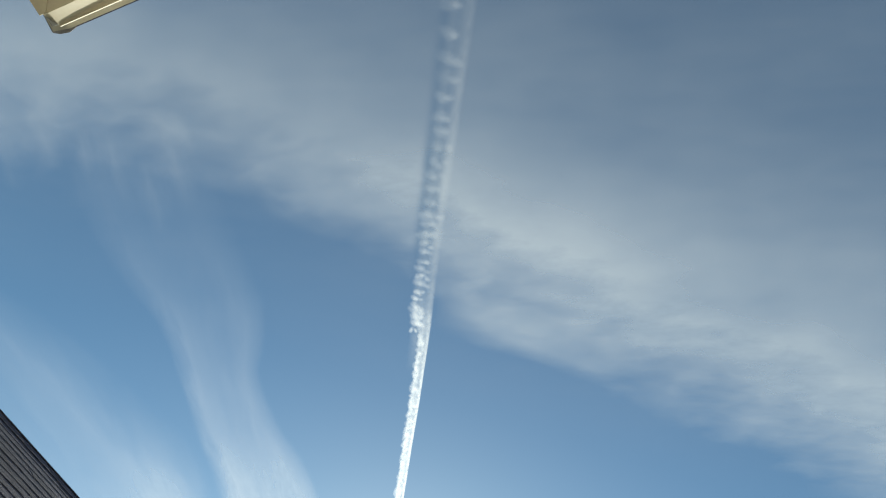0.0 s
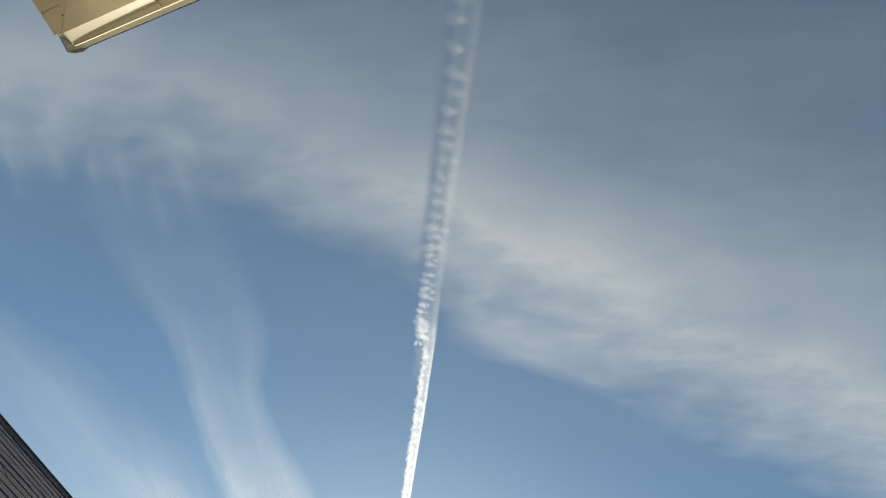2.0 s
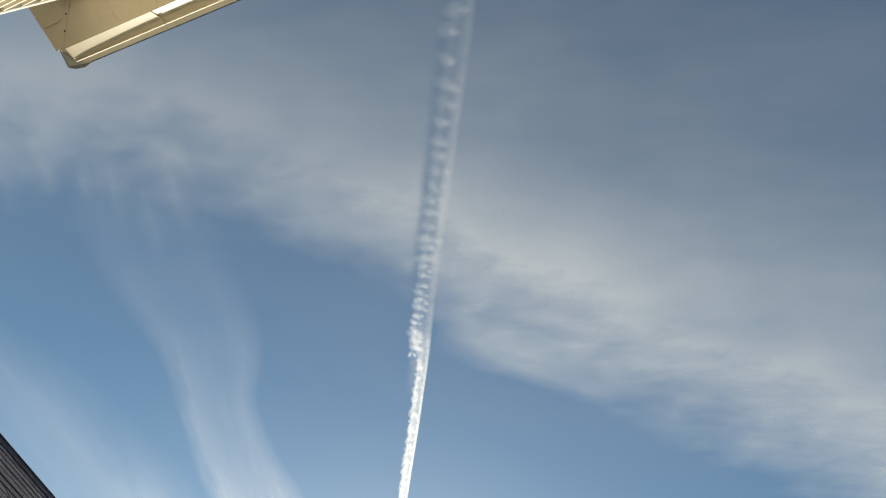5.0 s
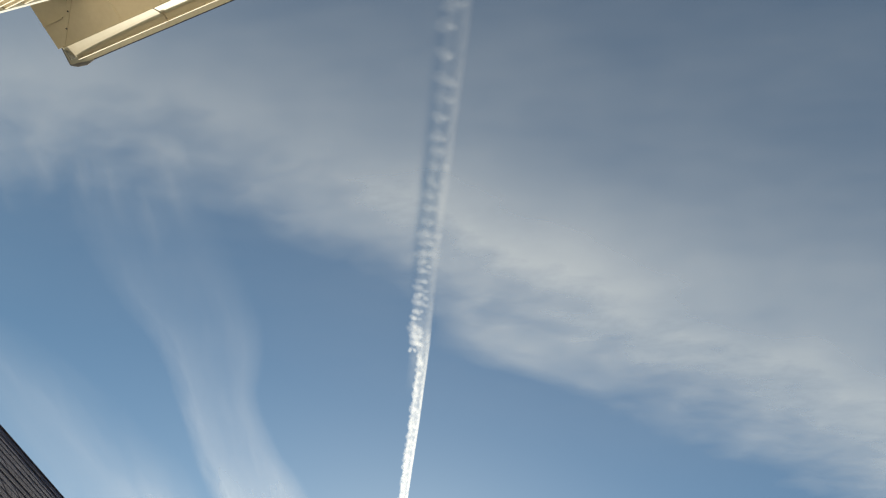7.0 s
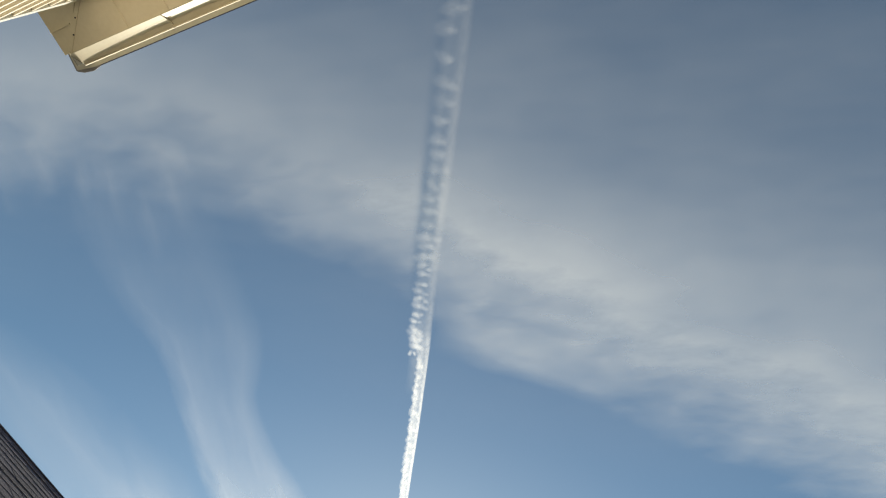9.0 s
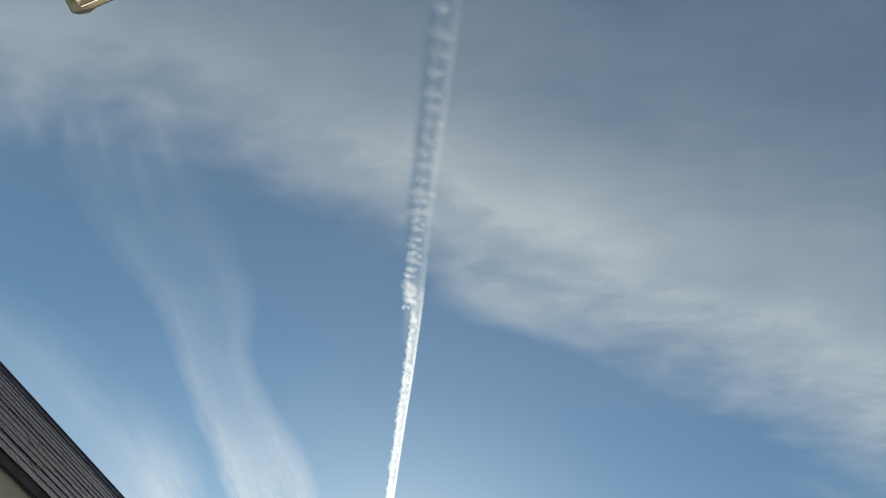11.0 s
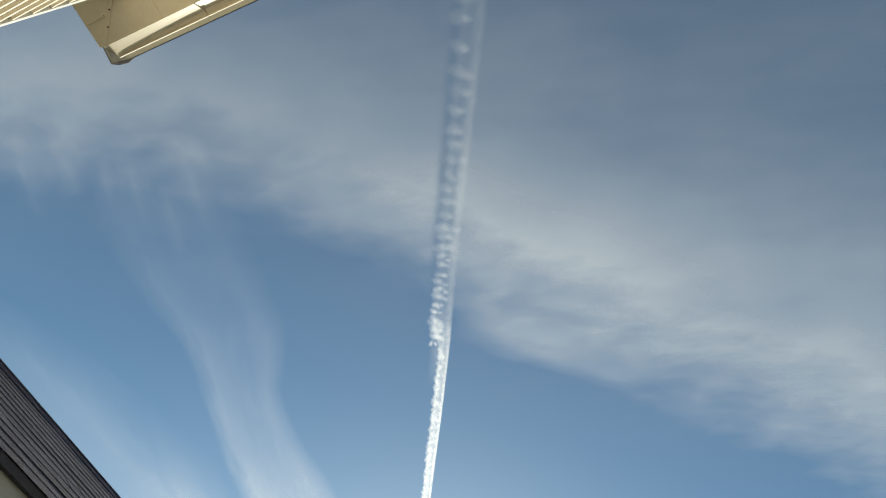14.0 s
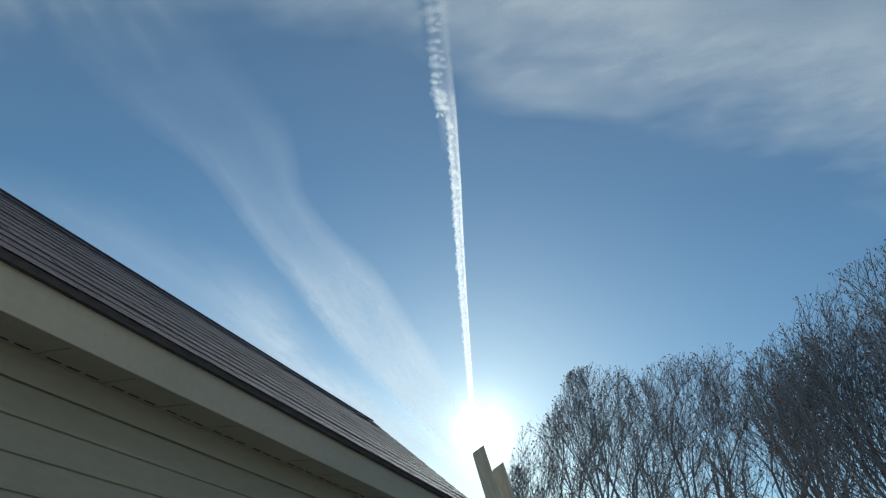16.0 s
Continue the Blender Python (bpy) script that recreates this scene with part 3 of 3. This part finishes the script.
# boxed soffit, mitred from the tip to the wall corner
part("soffit", slab([(LEFT + 0.052, IN), (HX, IN), (HX, WY - 0.1), (WX + 0.1, WY - 0.1)], H_SOF, H_SOF + 0.012), MAT_CREAM, house)
part("soffit", slab([(LEFT, IN), (LEFT + 0.046, IN - 0.001), (WX + 0.094, WY - 0.1), (WX + 0.094, -HY), (LEFT, -HY)], H_SOF, H_SOF + 0.012), MAT_CREAM, house)
part("soffit_backing", slab([(LEFT + 0.01, IN - 0.01), (HX, IN - 0.01), (HX, -HY), (LEFT + 0.01, -HY)], H_SOF + 0.014, H_SOF + 0.024), MAT_FELT, house)
for i in range(24):
    x = 0.60 + 0.33 * i
    if x < HX - 0.1:
        part("soffit_rib", box(x, x + 0.006, WY, IN - 0.004, H_SOF - 0.005, H_SOF - 0.0003), MAT_CREAM, house)
for i in range(20):
    y = -0.245 - 0.17 * i
    part("soffit_rib", box(LEFT + 0.004, min(WX - 0.02, LEFT + 0.03 - y - 0.10), y - 0.010, y, H_SOF - 0.008, H_SOF - 0.0003), MAT_CREAM, house)
part("mitre_trim", box(0, 0.37, -0.014, 0.014, -0.004, -0.0004, 0.001), MAT_CREAM, house).matrix_basis = pose(LEFT + 0.055, IN - 0.012, H_SOF, 0, 0, -41)
for x, y in ((0.20, -0.185), (0.285, -0.268)):
    bm = bmesh.new()
    bmesh.ops.create_cone(bm, cap_ends=True, segments=8, radius1=0.004, radius2=0.006, depth=0.004)
    part("nail", bm, MAT_FELT, house).matrix_basis = Matrix.Translation((x, y, H_SOF - 0.006))


def gutter_mesh(x0, x1, n, turn_at, drop):
    """A flared gutter face; turn_at(x) is the line where its sunlit lower face turns under the lip."""
    bm = bmesh.new()
    rows = []
    for i in range(n + 1):
        x = x0 + (x1 - x0) * i / n
        t = turn_at(x)
        zt_ = 0.060
        prof = [(IN, 0.012), (IN, -0.004), (IN + 0.006, -0.006), (IN + 0.5 * (t - IN), 0.42 * zt_), (t, zt_), (t + 0.6 * (-0.002 - t), zt_ + 0.002), (-0.004, 0.066), (-0.002, 0.059), (0.002, 0.058), (0.006, 0.070), (-0.014, 0.118), (IN, 0.118)]
        rows.append([bm.verts.new((x, y, z + H_SOF + drop)) for y, z in prof])
    k = len(rows[0])
    for a, b in zip(rows, rows[1:]):
        for j in range(k):
            bm.faces.new((a[j], a[(j + 1) % k], b[(j + 1) % k], b[j]))
    bm.faces.new(rows[0])
    bm.faces.new(rows[-1][::-1])
    bmesh.ops.recalc_face_normals(bm, faces=bm.faces)
    return bm


def flare(x):
    k = min(max((x - 0.13) / 0.62, 0), 1)
    return -0.012 - 0.017 * math.sqrt(k) - 0.004 * k


part("gutter", gutter_mesh(0.085, 0.862, 24, flare, 0.0), MAT_CREAM_TRIM, house, "cream metal gutter, flared at its end")
part("gutter", gutter_mesh(0.866, HX + 0.1, 12, lambda x: -0.040, 0.006), MAT_CREAM_TRIM, house, "cream metal gutter")
part("gutter_cap", box(0.074, 0.083, IN + 0.004, -0.012, H_SOF + 0.008, H_SOF + 0.088, 0.002), MAT_TRIM, house, "grey end cap")
part("fascia", box(LEFT + 0.03, HX, IN - 0.022, IN - 0.003, H_SOF + 0.026, H_SOF + 0.12), MAT_CREAM_TRIM, house)
part("fascia", box(LEFT + 0.002, LEFT + 0.02, -HY, IN - 0.024, H_SOF + 0.026, H_SOF + 0.10), MAT_CREAM_TRIM, house)
part("roof_edge", slab([(-0.03, -0.15), (-0.052, 0.012), (0.10, 0.034), (HX, 0.044), (HX, -0.15)], H_SOF + 0.122, H_SOF + 0.130), MAT_WHITE, house, "pale drip edge")
part("roof_edge", slab([(-0.050, -0.13), (-0.072, 0.010), (-0.066, 0.020), (-0.02, 0.042), (0.06, 0.054), (0.13, 0.042), (0.135, -0.16)], H_SOF + 0.132, H_SOF + 0.139), MAT_CURL, house, "grey curled shingle corner")
bm = bmesh.new()
zt = H_SOF + 0.141
low = [bm.verts.new(p) for p in ((-0.03, 0.040, zt), (HX + 0.35, 0.049, zt), (HX + 0.35, -HY - 0.35, zt), (-0.03, -HY - 0.35, zt))]
lo2 = [bm.verts.new((v.co.x, v.co.y, zt + 0.012)) for v in low]
top = [bm.verts.new(p) for p in ((3.9, -HY / 2 - 0.1, zt + 1.9), (HX - 3.6, -HY / 2 - 0.1, zt + 1.9))]
for f in ((lo2[0], lo2[1], top[1], top[0]), (lo2[1], lo2[2], top[1]), (lo2[2], lo2[3], top[0], top[1]), (lo2[3], lo2[0], top[0]), (low[3], low[2], low[1], low[0])):
    bm.faces.new(f)
for i in range(4):
    bm.faces.new((low[i], low[(i + 1) % 4], lo2[(i + 1) % 4], lo2[i]))
bmesh.ops.recalc_face_normals(bm, faces=bm.faces)
part("roof", bm, MAT_SHINGLE, house, "dark asphalt shingle roof")

# ---- leaning timbers beyond the shed ----
LEAN = 20
frame_thing = thing("timber_frame", pose(1.6, 8.1, 0), "weathered grey timber frame of leaning posts", "frame")


def timber(x, y, z_top):
    length = z_top / math.cos(radians(LEAN))
    bm = box(-0.085, 0.085, -0.045, 0.045, -0.05, length, 0.008)
    for v in bm.verts:
        if v.co.z > length - 0.05:
            v.co.z += 0.05 * v.co.x / 0.14
        v.co.x += 0.006 * noise.noise(v.co * 3)
    part("post", bm, MAT_WOOD, frame_thing).matrix_basis = pose(x - 1.6, y - 8.1, 0, 0, -LEAN, 0)


for dist, ratio, rise in ((8.0, 0.0825, 0.278), (8.3, 0.1155, 0.254)):
    zt = 1.6 + dist * rise
    timber(dist * ratio + math.tan(radians(LEAN)) * zt, dist, zt)
part("brace", box(-0.2, 0.2, -0.02, 0.02, -0.05, 0.05, 0.006), MAT_WOOD, frame_thing).matrix_basis = pose(1.27 - 1.6, 0.06, 2.72, 0, 35, 0)

# ---- trees ----
def grow(seed, height, width, base=0.50, depth=5):
    """Branch segments (a, b, radius a, radius b) and tip points of a bare tree: a trunk that fans out into forking limbs, whose twigs stop at a lumpy dome."""
    rg = random.Random(seed)
    segs, tips = [], []
    mid_z, half_z = height * (base + 0.10), height * (0.90 - base)

    def inside(q):
        lump = 1.0 + 0.22 * noise.noise(q * 0.8 + Vector((seed * 3.1, 0, 0)))
        return (math.hypot(q.x, q.y) / width) ** 2 + ((q.z - mid_z) / half_z) ** 2 < lump or q.z < height * base * 0.9

    def aside(d, tilt):
        side = d.orthogonal().normalized()
        side.rotate(Matrix.Rotation(rg.uniform(0, 2 * math.pi), 3, d))
        return (d * math.cos(tilt) + side * math.sin(tilt)).normalized()

    def twig(p, d, length, forks=1):
        r = rg.uniform(0.0046, 0.0062)
        for i in range(2):
            d = (d + Vector((rg.gauss(0, 0.08), rg.gauss(0, 0.08), 0.20))).normalized()
            q = p + d * (length / 2)
            if not inside(q):
                break
            segs.append((p, q, r, r * 0.8))
            p, r = q, r * 0.8
            if forks:
                twig(q, aside(d, rg.uniform(0.35, 0.75)), length * 0.7, forks - 1)
        tips.append(p)

    def limb(p, d, length, r, level):
        for i in range(3):
            d = (d + Vector((rg.gauss(0, 0.07), rg.gauss(0, 0.07), rg.gauss(0.07, 0.04)))).normalized()
            q = p + d * (length / 3)
            if not inside(q):
                tips.append(p)
                return
            r2 = max(r * 0.92, 0.0052)
            segs.append((p, q, r, r2))
            if level >= 3 and rg.random() < 0.74:
                twig(q, aside(d, rg.uniform(0.45, 0.9)), rg.uniform(0.3, 0.7))
            elif level < 3 and rg.random() < 0.55:
                limb(q, aside(d, rg.uniform(0.5, 0.85)), length * 0.72, r2 * 0.48, level + 2)
            p, r = q, r2
        if level >= depth:
            tips.append(p)
            return
        for k in range(2 + (rg.random() < 0.25)):
            limb(p, aside(d, rg.uniform(0.22, 0.48)), length * rg.uniform(0.70, 0.86), max(r * rg.uniform(0.60, 0.74), 0.0056), level + 1)

    p, d, r = Vector((0, 0, 0)), Vector((rg.gauss(0, 0.05), rg.gauss(0, 0.05), 1)).normalized(), height * 0.0095
    first = (height - height * base) * 0.30
    for i in range(10):
        d = (d + Vector((rg.gauss(0, 0.025), rg.gauss(0, 0.025), 0.03))).normalized()
        q = p + d * (height * base / 10)
        segs.append((p, q, r, r * 0.965))
        p, r = q, r * 0.965
        if i >= 6:
            for k in range(1 + (rg.random() < 0.4)):
                limb(p, aside(d, rg.uniform(0.65, 1.1)), first * rg.uniform(0.8, 1.1), r * 0.42, 1)
    for k in range(4):
        limb(p, aside(d, rg.uniform(0.15, 0.55)), first, r * rg.uniform(0.55, 0.72), 1)
    return segs, tips


def tubes(segs):
    vs, fs = [], []
    for a, b, r0, r1 in segs:
        d = (b - a).normalized()
        u = d.orthogonal().normalized()
        w = d.cross(u)
        n = 6 if r0 > 0.03 else 3
        base = len(vs)
        for c, r in ((a, r0), (b, r1)):
            for k in range(n):
                t = 2 * math.pi * k / n
                vs.append(c + (u * math.cos(t) + w * math.sin(t)) * r)
        for k in range(n):
            fs.append((base + k, base + (k + 1) % n, base + n + (k + 1) % n, base + n + k))
    return vs, fs


def mesh_part(name, vs, fs, material, parent, label=""):
    me = bpy.data.meshes.new(name)
    me.from_pydata(vs, [], fs)
    me.materials.append(material)
    ob = new(name, me)
    ob.parent = parent
    if label:
        tagged(ob, label)
    return ob


def tree(az, dist, top_el, seed, width=2.0, base=0.50, depth=5, leaves=0.5, label="bare winter tree with a few dry leaves"):
    x, y = dist * math.sin(radians(az)), dist * math.cos(radians(az))
    h = 1.6 + dist * math.tan(radians(top_el))
    t = thing("tree", pose(x, y, -0.03, 0, 0, seed * 37 % 360), label, "tree", group="trees along the garden edge")
    segs, tips = grow(seed, h, width, base, depth)
    thick = [s for s in segs if s[2] > 0.028]
    thin = [s for s in segs if s[2] <= 0.028]
    mesh_part("trunk", *tubes(thick), MAT_BARK, t)
    mesh_part("crown", *tubes(thin), MAT_BARK, t, "dense bare twigs")
    rg = random.Random(seed + 99)
    vs, fs = [], []
    for p in tips:
        if rg.random() < leaves:
            s = rg.uniform(0.020, 0.042)
            q = p + Vector((rg.gauss(0, 0.02), rg.gauss(0, 0.02), -rg.uniform(0, 0.05)))
            m = Euler((rg.uniform(0, 6), rg.uniform(0, 6), rg.uniform(0, 6))).to_matrix()
            b = len(vs)
            for c in ((-1, 0, 0.1), (-0.2, -0.6, -0.1), (1, 0, 0.15), (0, 0.6, -0.1)):
                vs.append(q + m @ (Vector(c) * s))
            fs.append((b, b + 1, b + 2, b + 3))
    if fs:
        mesh_part("leaves", vs, fs, MAT_LEAF, t, "sparse dry brown leaves")
    return t


for az, dist, el, width, base in ((8.6, 20, 15.0, 0.9, 0.55), (10.6, 19, 18.2, 1.2, 0.52), (13.2, 20, 20.6, 1.4, 0.52), (16.0, 18, 23.4, 1.8, 0.50), (18.8, 19, 22.8, 1.7, 0.50), (22.9, 18, 23.8, 1.9, 0.48), (26.1, 18.5, 24.6, 1.8, 0.50), (30.2, 18, 24.2, 1.9, 0.48),
                                  (33.4, 17, 25.2, 1.9, 0.46), (36.6, 16, 26.6, 2.0, 0.42), (41.4, 14.5, 29.6, 2.8, 0.34), (46.8, 14, 29.8, 2.7, 0.36), (52.5, 14, 29.8, 2.5, 0.42), (58.5, 15, 29.0, 2.5, 0.45),
                                  (20.8, 22.5, 22.0, 1.8, 0.48), (28.2, 22, 23.2, 1.9, 0.46), (31.8, 21, 23.6, 1.9, 0.44), (35.2, 20, 24.8, 2.0, 0.40), (38.8, 17.5, 27.2, 2.1, 0.38), (43.6, 17, 28.6, 2.4, 0.34), (49.0, 17, 28.6, 2.4, 0.36), (39.4, 15.5, 27.0, 2.0, 0.34)):
    tree(az, dist, el, int(az * 10), width, base)
for az, el, seed in ((1.6, 12.9, 31), (2.6, 12.2, 32)):
    tree(az, 18, el, seed, 0.8, 0.6, 2, 0.0, "slim bare sapling with thin twigs")
